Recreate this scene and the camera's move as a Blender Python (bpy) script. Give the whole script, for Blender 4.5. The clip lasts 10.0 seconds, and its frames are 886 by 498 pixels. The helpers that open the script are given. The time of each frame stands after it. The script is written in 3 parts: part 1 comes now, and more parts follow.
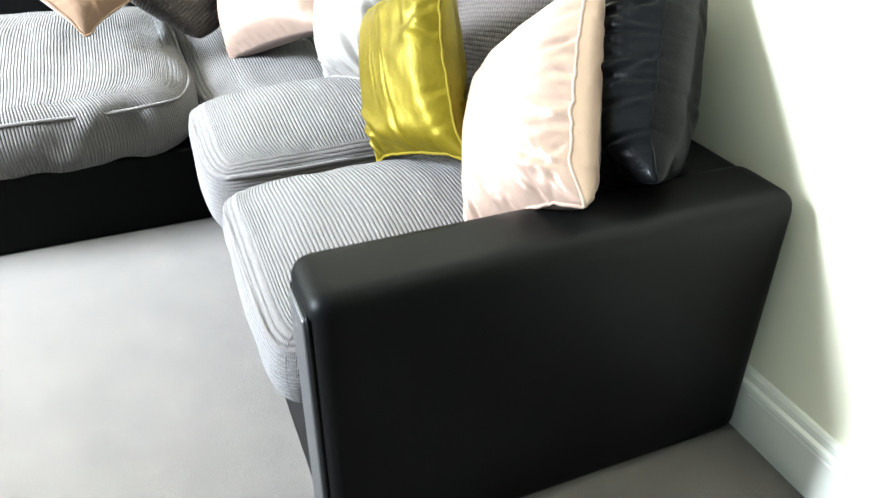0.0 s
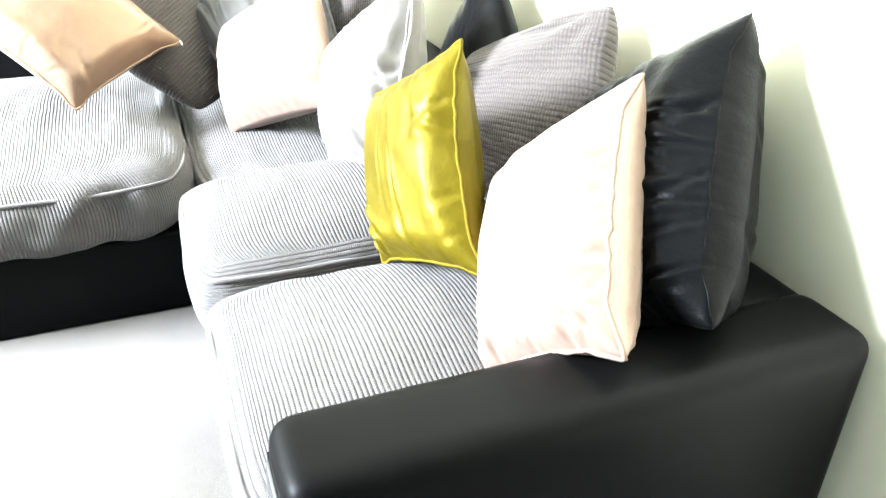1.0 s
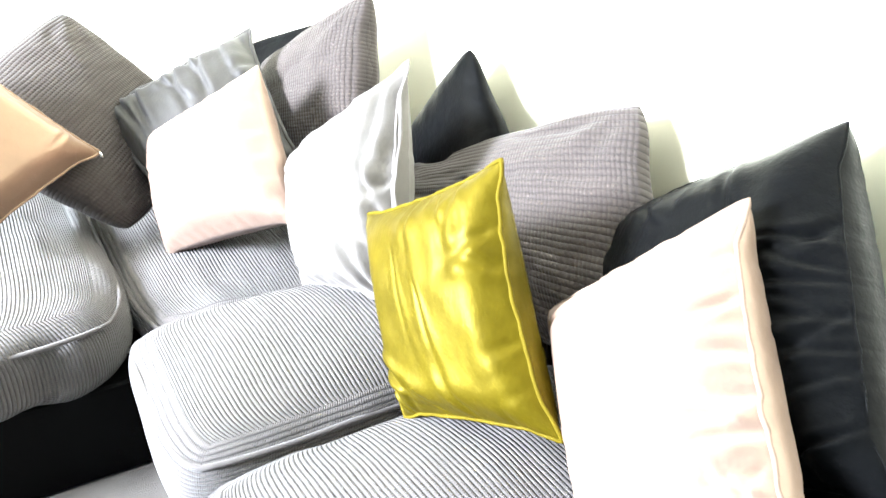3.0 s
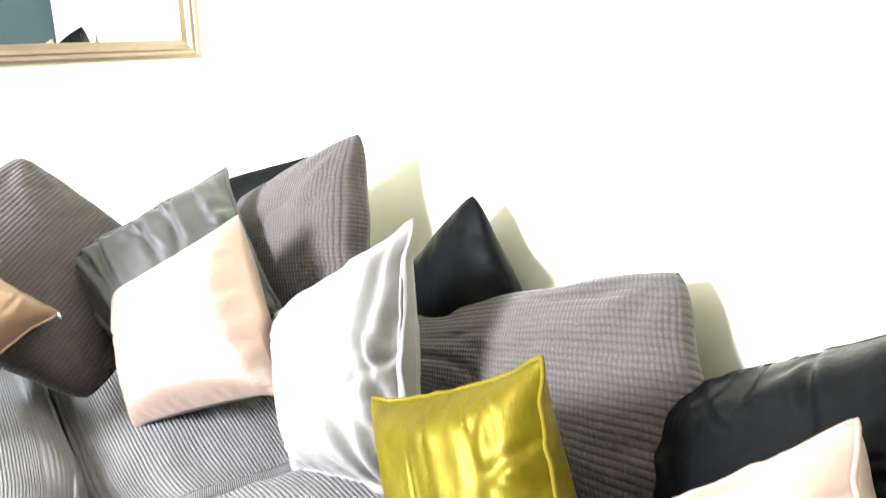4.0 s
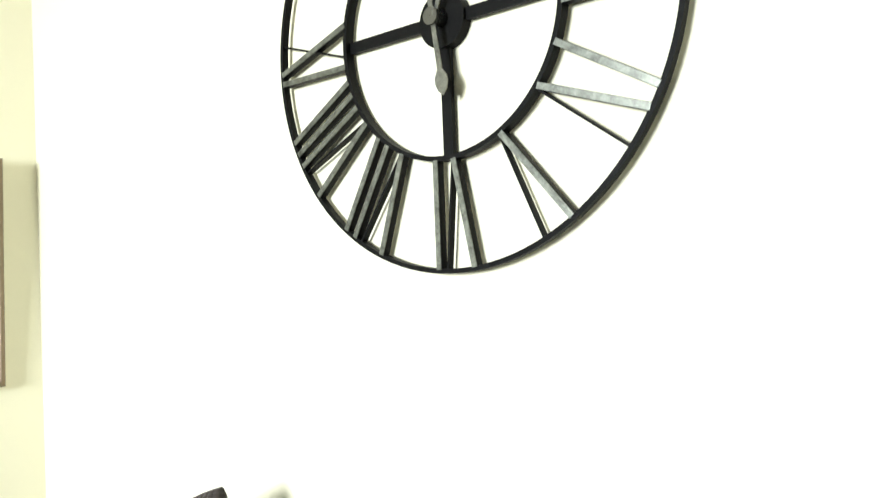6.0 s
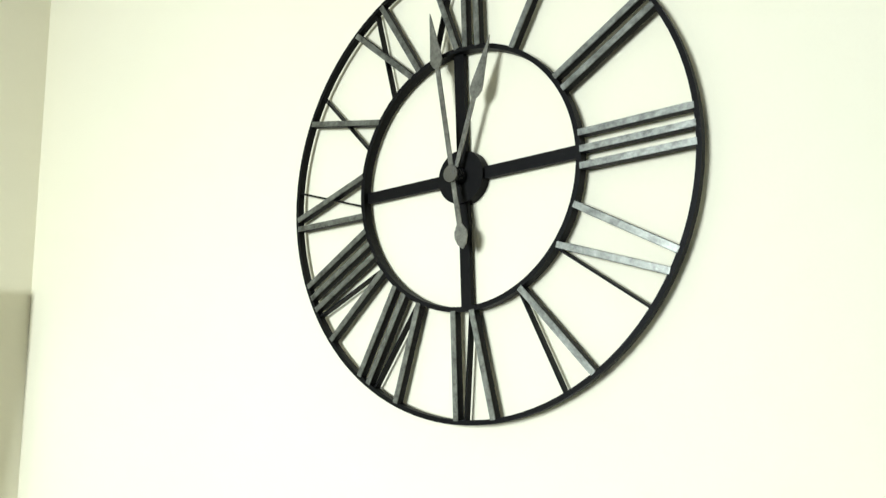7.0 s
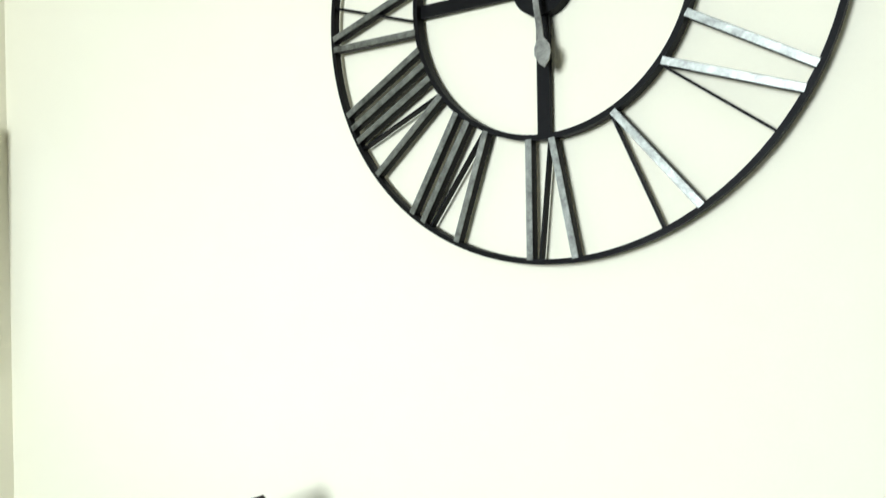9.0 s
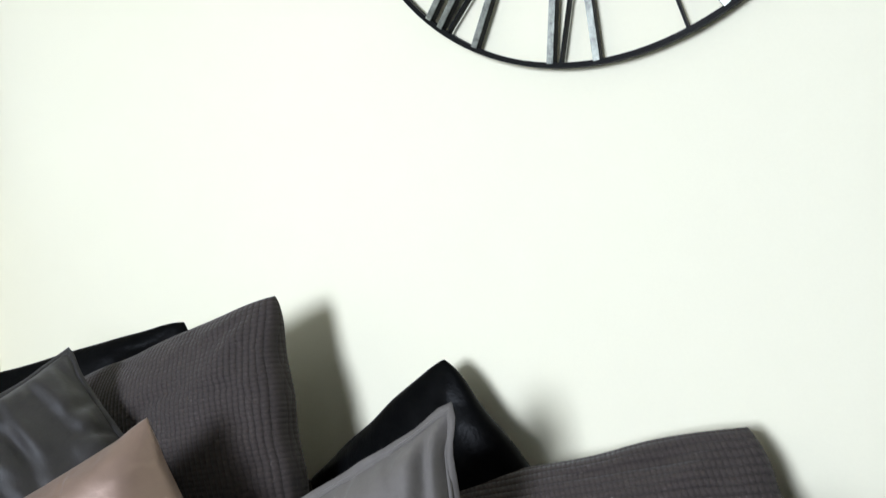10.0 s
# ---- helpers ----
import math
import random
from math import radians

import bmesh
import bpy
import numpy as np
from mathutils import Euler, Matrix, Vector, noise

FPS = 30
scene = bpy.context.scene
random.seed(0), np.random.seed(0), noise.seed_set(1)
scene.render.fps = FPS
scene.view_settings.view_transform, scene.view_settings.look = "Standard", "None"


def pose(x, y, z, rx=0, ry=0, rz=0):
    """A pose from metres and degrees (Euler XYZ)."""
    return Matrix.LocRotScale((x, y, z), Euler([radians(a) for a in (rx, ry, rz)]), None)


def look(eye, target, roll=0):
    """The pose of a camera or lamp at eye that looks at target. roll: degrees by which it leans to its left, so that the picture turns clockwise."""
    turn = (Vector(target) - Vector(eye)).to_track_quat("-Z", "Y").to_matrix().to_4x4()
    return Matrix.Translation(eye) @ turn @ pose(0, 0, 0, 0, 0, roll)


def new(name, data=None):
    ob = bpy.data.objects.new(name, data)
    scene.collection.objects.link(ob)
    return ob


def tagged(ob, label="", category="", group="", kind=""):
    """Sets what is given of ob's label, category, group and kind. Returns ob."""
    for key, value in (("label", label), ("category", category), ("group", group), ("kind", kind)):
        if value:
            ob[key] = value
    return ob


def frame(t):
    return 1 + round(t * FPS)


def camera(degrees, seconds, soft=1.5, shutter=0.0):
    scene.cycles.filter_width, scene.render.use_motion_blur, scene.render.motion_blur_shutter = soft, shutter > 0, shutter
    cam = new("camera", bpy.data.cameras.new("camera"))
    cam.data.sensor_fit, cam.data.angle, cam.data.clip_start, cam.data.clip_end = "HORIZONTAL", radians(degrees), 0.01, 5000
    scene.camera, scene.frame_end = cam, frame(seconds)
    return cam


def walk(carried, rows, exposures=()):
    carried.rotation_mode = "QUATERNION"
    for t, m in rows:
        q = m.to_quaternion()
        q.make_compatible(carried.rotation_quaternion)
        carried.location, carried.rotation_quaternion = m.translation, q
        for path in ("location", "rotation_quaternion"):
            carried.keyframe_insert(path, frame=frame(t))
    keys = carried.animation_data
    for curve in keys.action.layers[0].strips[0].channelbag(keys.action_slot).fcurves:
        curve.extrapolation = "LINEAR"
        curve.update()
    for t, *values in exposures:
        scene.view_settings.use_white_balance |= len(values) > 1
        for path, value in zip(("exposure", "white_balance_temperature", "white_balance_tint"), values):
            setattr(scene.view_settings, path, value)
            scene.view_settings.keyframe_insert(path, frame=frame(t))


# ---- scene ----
cam = camera(61.0, 10.0, 1.35, 0.2)
PATH = [
    (0, (1.587, -0.878, 0.99), (0.029, -0.224, -0.079), 0.4),
    (0.5, (1.485, -0.839, 1.015), (-0.09, -0.202, -0.04), -0.3),
    (1, (1.399, -0.799, 1.016), (-0.222, -0.159, 0.034), 0.7),
    (1.5, (1.335, -0.781, 1.024), (-0.286, -0.109, 0.065), 0.9),
    (2, (1.229, -0.811, 1.037), (-0.299, 0.072, 0.096), 1.3),
    (2.2, (1.198, -0.83, 1.031), (-0.311, 0.095, 0.1), 0.6),
    (3.3, (1.043, -0.912, 1.047), (-0.516, 0.05, 0.244), 0.5),
    (3.5, (0.997, -0.899, 1.061), (-0.563, 0.085, 0.289), 0.4),
    (4, (0.901, -0.863, 1.102), (-0.668, 0.208, 0.478), -0.2),
    (4.5, (0.851, -0.838, 1.138), (-0.73, 0.301, 0.687), -0.2),
    (5, (0.829, -0.84, 1.171), (-0.721, 0.385, 0.858), 0.3),
    (5.5, (0.787, -0.868, 1.198), (-0.64, 0.528, 1.076), -1.3),
    (6, (0.747, -0.923, 1.239), (-0.542, 0.607, 1.272), -2.2),
    (7.5, (0.677, -0.991, 1.299), (-0.506, 0.557, 1.752), -0.8),
    (8, (0.618, -0.981, 1.28), (-0.512, 0.593, 1.775), -0.2),
    (8.5, (0.549, -0.958, 1.263), (-0.582, 0.662, 1.575), -0.7),
    (9, (0.491, -0.978, 1.252), (-0.649, 0.665, 1.237), -0.9),
    (9.5, (0.453, -1.02, 1.186), (-0.664, 0.63, 1.014), 1.3),
    (10, (0.423, -1.065, 1.127), (-0.585, 0.634, 0.817), 1.0),
]

EXPOSURES = [
    (0, 2.02, 5500, 5), (0.3, 2.62, 5500, 5), (2.2, 2.75, 5500, 8), (3.3, 2.3, 5550, 9), (4.0, 1.9, 5700, 9), (4.5, 1.25, 5850, 7), (5.0, 0.5, 5900, 7), (5.5, 0.15, 5950, 7),
    (6.2, -0.28, 5900, 4), (7.3, -0.70, 5750, 3), (8.0, -0.70, 5750, 3), (8.5, -0.72, 5720, 3), (9.0, -0.76, 5600, 5), (10, -0.88, 5420, 11),
]
walk(cam, [(t, look(eye, target, roll)) for t, eye, target, roll in PATH], EXPOSURES)

# room: clock wall at y = 0, mirror wall at x = WEST, window wall behind, teal wall at x = EAST
WEST, EAST, SOUTH, TOP = -1.58, 2.0, -4.0, 2.5
WIN_X, WIN_W, WIN_Z0, WIN_Z1 = -0.28, 1.0, 1.15, 2.3

# ---- light ----
world = bpy.data.worlds.new("sky")
scene.world = world
world.use_nodes = True
sky = world.node_tree.nodes.new("ShaderNodeTexSky")
sky.sky_type = "NISHITA"
sky.sun_disc = False
sky.sun_elevation = radians(40)
sky.sun_rotation = radians(150)
background = world.node_tree.nodes["Background"]
background.inputs["Strength"].default_value = 0.1
world.node_tree.links.new(sky.outputs[0], background.inputs["Color"])

daylight = bpy.data.lights.new("window_daylight", "AREA")
daylight.shape = "RECTANGLE"
daylight.size, daylight.size_y = WIN_W, WIN_Z1 - WIN_Z0
daylight.energy = 140
daylight.spread = radians(115)
daylight.color = (1.0, 0.985, 0.95)
new("window_daylight", daylight).matrix_world = look((WIN_X, SOUTH - 0.03, (WIN_Z0 + WIN_Z1) / 2), (WIN_X, 0, (WIN_Z0 + WIN_Z1) / 2 - 1.7))


# ---- materials ----
def material(name, color, rough=0.6, metal=0.0, vary=0.15, scale=6.0, fine=80.0, bump=0.15, depth=0.002, sheen=0.0, cord=0.0, coat=0.0, spec=0.5, groove_shade=2.2, spread=(1, 1, 1), knots=(0.55, 0.24)):
    """Two scales of colour variation and fine relief; cord: pitch of corduroy ribs in metres, across u, with the shade
    between ribs painted into the colour.
    """
    m = bpy.data.materials.new(name)
    m.use_nodes = True
    nt = m.node_tree
    bsdf = nt.nodes["Principled BSDF"]
    link = nt.links.new

    def node(kind, **values):
        n = nt.nodes.new(kind)
        for key, value in values.items():
            n.inputs[key].default_value = value
        return n

    def math_node(op, a, b):
        n = nt.nodes.new("ShaderNodeMath")
        n.operation = op
        for slot, v in enumerate((a, b)):
            if isinstance(v, (int, float)):
                n.inputs[slot].default_value = v
            else:
                link(v, n.inputs[slot])
        return n.outputs[0]

    coords = nt.nodes.new("ShaderNodeTexCoord")
    mapping = node("ShaderNodeMapping", Scale=spread)
    link(coords.outputs["Object"], mapping.inputs["Vector"])
    big = node("ShaderNodeTexNoise", Scale=scale, Detail=4.0, Roughness=0.6)
    small = node("ShaderNodeTexNoise", Scale=fine, Detail=3.0, Roughness=0.7)
    link(mapping.outputs[0], big.inputs["Vector"])
    link(mapping.outputs[0], small.inputs["Vector"])
    both = math_node("ADD", math_node("MULTIPLY", big.outputs["Fac"], 0.6), math_node("MULTIPLY", small.outputs["Fac"], 0.4))
    height = small.outputs["Fac"]
    tone = both
    if cord:
        uv = nt.nodes.new("ShaderNodeSeparateXYZ")
        link(coords.outputs["UV"], uv.inputs[0])
        wobble = node("ShaderNodeTexNoise", Scale=14.0, Detail=2.0)
        link(coords.outputs["Object"], wobble.inputs["Vector"])
        across = math_node("ADD", uv.outputs["X"], math_node("MULTIPLY", wobble.outputs["Fac"], cord * 0.5))
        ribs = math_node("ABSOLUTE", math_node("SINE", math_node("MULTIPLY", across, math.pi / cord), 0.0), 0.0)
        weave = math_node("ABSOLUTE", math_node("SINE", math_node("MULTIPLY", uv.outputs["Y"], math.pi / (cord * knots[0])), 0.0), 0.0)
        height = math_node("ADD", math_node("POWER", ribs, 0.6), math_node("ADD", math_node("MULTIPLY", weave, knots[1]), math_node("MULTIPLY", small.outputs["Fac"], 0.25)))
        # rib and knot height also drive the colour: shade painted into the grooves
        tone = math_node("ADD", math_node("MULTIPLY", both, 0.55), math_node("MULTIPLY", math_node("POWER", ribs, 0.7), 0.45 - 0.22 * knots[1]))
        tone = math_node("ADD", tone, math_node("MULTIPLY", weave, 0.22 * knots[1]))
    ramp = nt.nodes.new("ShaderNodeValToRGB")
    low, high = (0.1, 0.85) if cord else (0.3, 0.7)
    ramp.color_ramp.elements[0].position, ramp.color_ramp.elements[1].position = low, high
    ramp.color_ramp.elements[0].color = (*[c * (1 - vary * (groove_shade if cord else 1)) for c in color], 1)
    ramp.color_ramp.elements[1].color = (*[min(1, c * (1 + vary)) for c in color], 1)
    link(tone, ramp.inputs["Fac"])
    link(ramp.outputs[0], bsdf.inputs["Base Color"])
    relief = node("ShaderNodeBump", Strength=bump, Distance=depth)
    link(height, relief.inputs["Height"])
    link(relief.outputs[0], bsdf.inputs["Normal"])
    rough_map = node("ShaderNodeMapRange")
    rough_map.inputs["To Min"].default_value, rough_map.inputs["To Max"].default_value = max(0, rough - 0.1), min(1, rough + 0.1)
    link(both, rough_map.inputs["Value"])
    link(rough_map.outputs[0], bsdf.inputs["Roughness"])
    bsdf.inputs["Metallic"].default_value = metal
    bsdf.inputs["Sheen Weight"].default_value = sheen
    bsdf.inputs["Sheen Roughness"].default_value = 0.4
    bsdf.inputs["Coat Weight"].default_value = coat
    bsdf.inputs["Specular IOR Level"].default_value = spec
    return m


CREAM = material("cream_wall_paint", (0.865, 0.828, 0.645), 0.75, vary=0.02, scale=1.5, fine=220, bump=0.1, depth=0.001)
TEAL = material("dark_teal_wall_paint", (0.02, 0.038, 0.042), 0.6, vary=0.08, scale=2, fine=200, bump=0.1, depth=0.001)
CEILING = material("white_ceiling_paint", (0.82, 0.81, 0.77), 0.85, vary=0.02, scale=2, fine=180, bump=0.12, depth=0.001)
GLOSS = material("white_gloss_trim", (0.78, 0.77, 0.70), 0.3, vary=0.03, scale=5, fine=60, bump=0.03)
CARPET = material("grey_brown_carpet", (0.108, 0.092, 0.077), 0.95, vary=0.2, scale=9, fine=420, bump=0.9, depth=0.006, sheen=0.2)
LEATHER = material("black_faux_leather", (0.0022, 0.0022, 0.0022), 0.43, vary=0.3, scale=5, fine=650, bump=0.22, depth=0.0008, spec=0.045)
# the same black leather made paler: window light on the arm front as colour
LEATHER_LIT = material("lit_facing_leather", (0.022, 0.0215, 0.023), 0.4, vary=0.15, scale=6, fine=600, bump=0.15, depth=0.0008)
LEATHER_SOFT = material("black_cushion_leather", (0.0024, 0.0025, 0.0027), 0.34, vary=0.3, scale=8, fine=55, bump=0.4, depth=0.0030, spec=0.04)
CORD = material("taupe_jumbo_cord", (0.075, 0.0655, 0.063), 0.9, vary=0.28, scale=7, fine=500, bump=0.95, depth=0.0045, sheen=0.2, cord=0.0072, groove_shade=2.0)
CORD_BACK = material("brown_grey_jumbo_cord", (0.0345, 0.0262, 0.0232), 0.9, vary=0.32, scale=6, fine=500, bump=0.6, depth=0.0042, sheen=0.1, cord=0.0095, groove_shade=2.0, knots=(0.8, 0.5))
YELLOW = material("mustard_yellow_satin", (0.076, 0.0575, 0.0009), 0.46, metal=0.45, vary=0.25, scale=5, fine=26, bump=0.25, depth=0.005, sheen=0.0, spec=0.12, spread=(1.8, 0.9, 1))
YELLOW_DARK = material("yellow_piping_satin", (0.085, 0.063, 0.001), 0.75, spec=0.1, vary=0.15, scale=30, fine=300)
PINK = material("blush_pink_satin", (0.262, 0.184, 0.143), 0.42, metal=0.42, vary=0.08, scale=8, fine=36, bump=0.25, depth=0.004, sheen=0.08)
PINK_SEAM = material("pale_piping", (0.19, 0.14, 0.11), 0.7, spec=0.1, vary=0.1, scale=40, fine=300)
TAN = material("tan_satin", (0.185, 0.115, 0.07), 0.42, metal=0.45, vary=0.1, scale=8, fine=36, bump=0.3, depth=0.004, sheen=0.2)
SILVER = material("silver_grey_velvet", (0.132, 0.121, 0.111), 0.66, spec=0.14, vary=0.14, scale=9, fine=40, bump=0.3, depth=0.004, sheen=0.12)
VELVET = material("grey_velvet", (0.018, 0.0155, 0.0145), 0.6, vary=0.2, scale=8, fine=45, bump=0.3, depth=0.004, sheen=0.10)
IRON = material("black_iron", (0.0045, 0.0045, 0.0045), 0.5, spec=0.08, metal=0.0, vary=0.3, scale=20, fine=300, bump=0.2)
GALVANISED = material("brushed_galvanised_strip", (0.16, 0.166, 0.146), 0.36, metal=0.8, vary=0.75, scale=45, fine=220, bump=0.2)
HAND = material("dark_brushed_hand", (0.20, 0.20, 0.175), 0.32, metal=0.85, vary=0.6, scale=40, fine=200, bump=0.15)
CHAMPAGNE = material("champagne_silver_frame", (0.19, 0.145, 0.10), 0.34, metal=0.65, vary=0.12, scale=12, fine=160, bump=0.1, spread=(1, 1, 1))
PULL = material("bright_zip_metal", (0.7, 0.7, 0.68), 0.25, metal=1.0, vary=0.05, scale=20)
STEEL = material("polished_steel_cap", (0.2, 0.2, 0.19), 0.25, metal=1.0, vary=0.05, scale=20)
SILVERING = material("mirror_silvering", (0.93, 0.95, 0.94), 0.0, metal=1.0, vary=0.0, bump=0.0)
SILVERING.node_tree.nodes["Principled BSDF"].inputs["Roughness"].default_value = 0.0
for link_in in list(SILVERING.node_tree.links):
    if link_in.to_socket.name in ("Roughness", "Normal", "Base Color"):
        SILVERING.node_tree.links.remove(link_in)
SILVERING.node_tree.nodes["Principled BSDF"].inputs["Base Color"].default_value = (0.93, 0.95, 0.94, 1)
GLASS = bpy.data.materials.new("clear_window_glass")
GLASS.use_nodes = True
GLASS.node_tree.nodes["Principled BSDF"].inputs["Transmission Weight"].default_value = 1.0
GLASS.node_tree.nodes["Principled BSDF"].inputs["Roughness"].default_value = 0.0


# ---- building blocks ----
def part(name, bm, mat, parent=None, label="", smooth=False):
    """Links a bmesh as one mesh object, under a thing or a part when given."""
    me = bpy.data.meshes.new(name)
    bm.to_mesh(me)
    bm.free()
    me.materials.append(mat)
    for poly in me.polygons:
        poly.use_smooth = smooth
    ob = new(name, me)
    if parent is not None:
        ob.parent = parent
    if label:
        tagged(ob, label)
    return ob


def box(x0, x1, y0, y1, z0, z1, bevel=0.0, segments=3):
    bm = bmesh.new()
    bmesh.ops.create_cube(bm, size=1)
    for v in bm.verts:
        v.co = Vector(((x0, x1)[v.co.x > 0], (y0, y1)[v.co.y > 0], (z0, z1)[v.co.z > 0]))
    if bevel:
        bmesh.ops.bevel(bm, geom=bm.edges[:], offset=bevel, segments=segments, profile=0.6, affect="EDGES")
    return bm


def tube(points, radius, closed=True, sides=6):
    """A round cord that follows points."""
    bm = bmesh.new()
    rings = []
    n = len(points)
    for i, p in enumerate(points):
        a = points[(i - 1) % n] if closed or i > 0 else p
        b = points[(i + 1) % n] if closed or i < n - 1 else p
        d = (b - a).normalized()
        side = d.orthogonal() if abs(d.z) > 0.95 else d.cross(Vector((0, 0, 1)))
        side.normalize()
        up = side.cross(d)
        rings.append([bm.verts.new(p + radius * (math.cos(2 * math.pi * k / sides) * side + math.sin(2 * math.pi * k / sides) * up)) for k in range(sides)])
    for i in range(n if closed else n - 1):
        r, q = rings[i], rings[(i + 1) % n]
        for k in range(sides):
            bm.faces.new((r[k], r[(k + 1) % sides], q[(k + 1) % sides], q[k]))
    if not closed:
        bm.faces.new(rings[0][::-1])
        bm.faces.new(rings[-1])
    return bm


def prism(outline, depth0, depth1, place):
    """A flat shape (outline in a plane) given thickness; place maps (a, b, depth) to the world."""
    bm = bmesh.new()
    front = [bm.verts.new(place(a, b, depth0)) for a, b in outline]
    back = [bm.verts.new(place(a, b, depth1)) for a, b in outline]
    n = len(outline)
    bm.faces.new(front)
    bm.faces.new(back[::-1])
    for i in range(n):
        bm.faces.new((front[i], back[i], back[(i + 1) % n], front[(i + 1) % n]))
    bmesh.ops.recalc_face_normals(bm, faces=bm.faces[:])
    return bm


# ---- setting ----
def slab(name, x0, x1, y0, y1, z0, z1, mat, label, category):
    return tagged(part(name, box(x0, x1, y0, y1, z0, z1), mat), label, category, kind="structure")


slab("floor", WEST - 0.15, EAST + 0.15, SOUTH - 0.2, 0.15, -0.12, 0.0, CARPET, "grey-brown short pile carpet over the whole floor", "carpet")
slab("ceiling", WEST - 0.15, EAST + 0.15, SOUTH - 0.2, 0.15, TOP, TOP + 0.12, CEILING, "plain white painted ceiling", "ceiling")
slab("wall_north", WEST - 0.15, EAST + 0.15, 0.0, 0.15, 0.0, TOP, CREAM, "smooth cream painted wall behind the sofa", "wall")
slab("wall_west", WEST - 0.15, WEST, SOUTH, 0.0, 0.0, TOP, CREAM, "cream painted side wall that carries the mirror", "wall")
slab("wall_east", EAST, EAST + 0.15, SOUTH, 0.0, 0.0, TOP, TEAL, "dark teal painted wall facing the mirror", "wall")


def window_wall():
    bm = bmesh.new()
    x0, x1 = WIN_X - WIN_W / 2, WIN_X + WIN_W / 2
    for a, b, c, d in ((WEST - 0.15, x0, 0, TOP), (x1, EAST + 0.15, 0, TOP), (x0, x1, 0, WIN_Z0), (x0, x1, WIN_Z1, TOP)):
        piece = box(a, b, SOUTH - 0.2, SOUTH, c, d)
        me = bpy.data.meshes.new("piece")
        piece.to_mesh(me)
        piece.free()
        bm.from_mesh(me)
        bpy.data.meshes.remove(me)
    # out of view; its dark colour is assumed, to lower the room's fill light
    tagged(part("wall_south", bm, TEAL), "unseen wall with the window opening, dark teal to cut bounced light", "wall", kind="structure")
    win = tagged(new("window_1"), "white framed window that lets in daylight", "window", kind="structure")
    for a, b, c, d in ((x0, x0 + 0.04, WIN_Z0, WIN_Z1), (x1 - 0.04, x1, WIN_Z0, WIN_Z1), (x0 + 0.04, x1 - 0.04, WIN_Z0, WIN_Z0 + 0.04), (x0 + 0.04, x1 - 0.04, WIN_Z1 - 0.04, WIN_Z1)):
        part("window_frame", box(a, b, SOUTH - 0.14, SOUTH - 0.09, c, d, 0.004, 2), GLOSS, win)
    pane = part("pane", box(x0 + 0.04, x1 - 0.04, SOUTH - 0.118, SOUTH - 0.112, WIN_Z0 + 0.04, WIN_Z1 - 0.04), GLASS, win)
    pane.visible_shadow = False


window_wall()


def skirting(name, length, m):
    """A moulded skirting board along its own x, 0.126 m high, its back at y = 0."""
    profile = [(0, 0), (0.018, 0), (0.018, 0.108), (0.0155, 0.112), (0.0155, 0.117), (0.0195, 0.121), (0.018, 0.128), (0.012, 0.133), (0.012, 0.138), (0.010, 0.147), (0.006, 0.153), (0, 0.154)]
    bm = prism(profile, 0, length, lambda a, b, d: Vector((d, -a, b * 0.82)))
    ob = tagged(part(name, bm, GLOSS), "white gloss moulded skirting board along the wall", "skirting board", kind="structure")
    ob.matrix_world = m


skirting("baseboard_north", EAST - WEST - 0.04, pose(WEST + 0.02, 0, 0))
skirting("baseboard_west", -SOUTH, pose(WEST, SOUTH, 0, 0, 0, 90))

# upright trim that ends the clock wall beside the teal wall
trim = part("trim", prism([(1.76, 0), (1.76, 0.012), (1.775, 0.018), (1.88, 0.018), (1.885, 0.024), (1.91, 0.024), (1.915, 0)], 0.0, 2.1, lambda a, b, d: Vector((a, -b, d))), GLOSS)
tagged(trim, "white gloss upright door trim beside the teal wall", "door trim", kind="structure")


# ---- sofa ----
def puffed(x0, x1, y0, y1, z0, z1, crown, seed, wrinkle=0.006, power=10.0, cuts=34, dents=(), side_ribs=False):
    """An overstuffed box cushion; u runs across the cord ribs."""
    bm = bmesh.new()
    bmesh.ops.create_cube(bm, size=2)
    bmesh.ops.subdivide_edges(bm, edges=bm.edges[:], cuts=cuts, use_grid_fill=True)
    cx, cy, cz = (x0 + x1) / 2, (y0 + y1) / 2, (z0 + z1) / 2
    hx, hy, hz = (x1 - x0) / 2, (y1 - y0) / 2, (z1 - z0) / 2
    uv = bm.loops.layers.uv.new("UVMap")
    bm.normal_update()
    for f in bm.faces:
        flat = abs(f.normal.z) > 0.7
        end = abs(f.normal.x) > 0.7
        for loop in f.loops:
            p = loop.vert.co
            loop[uv].uv = (p.y * hy, p.x * hx) if flat else (((p.y * hy, p.z * hz) if side_ribs else (p.z * hz, p.y * hy)) if end else ((p.x * hx, p.z * hz) if side_ribs else (p.z * hz, p.x * hx)))
    for v in bm.verts:
        v.co = round_box(v.co, power, cx, cy, cz, hx, hy, hz, crown)
    bm.normal_update()
    for v in bm.verts:
        q = Vector((v.co.x * 5, v.co.y * 9, v.co.z * 9 + seed * 7.3))
        fold = noise.noise(q) * wrinkle + noise.noise(q * 2.3) * wrinkle * 0.5
        for dx, dy, dz, wide, deep in dents:
            fold -= deep * math.exp(-((v.co - Vector((dx, dy, dz))).length_squared / wide ** 2))
        v.co += v.normal * fold
    return bm


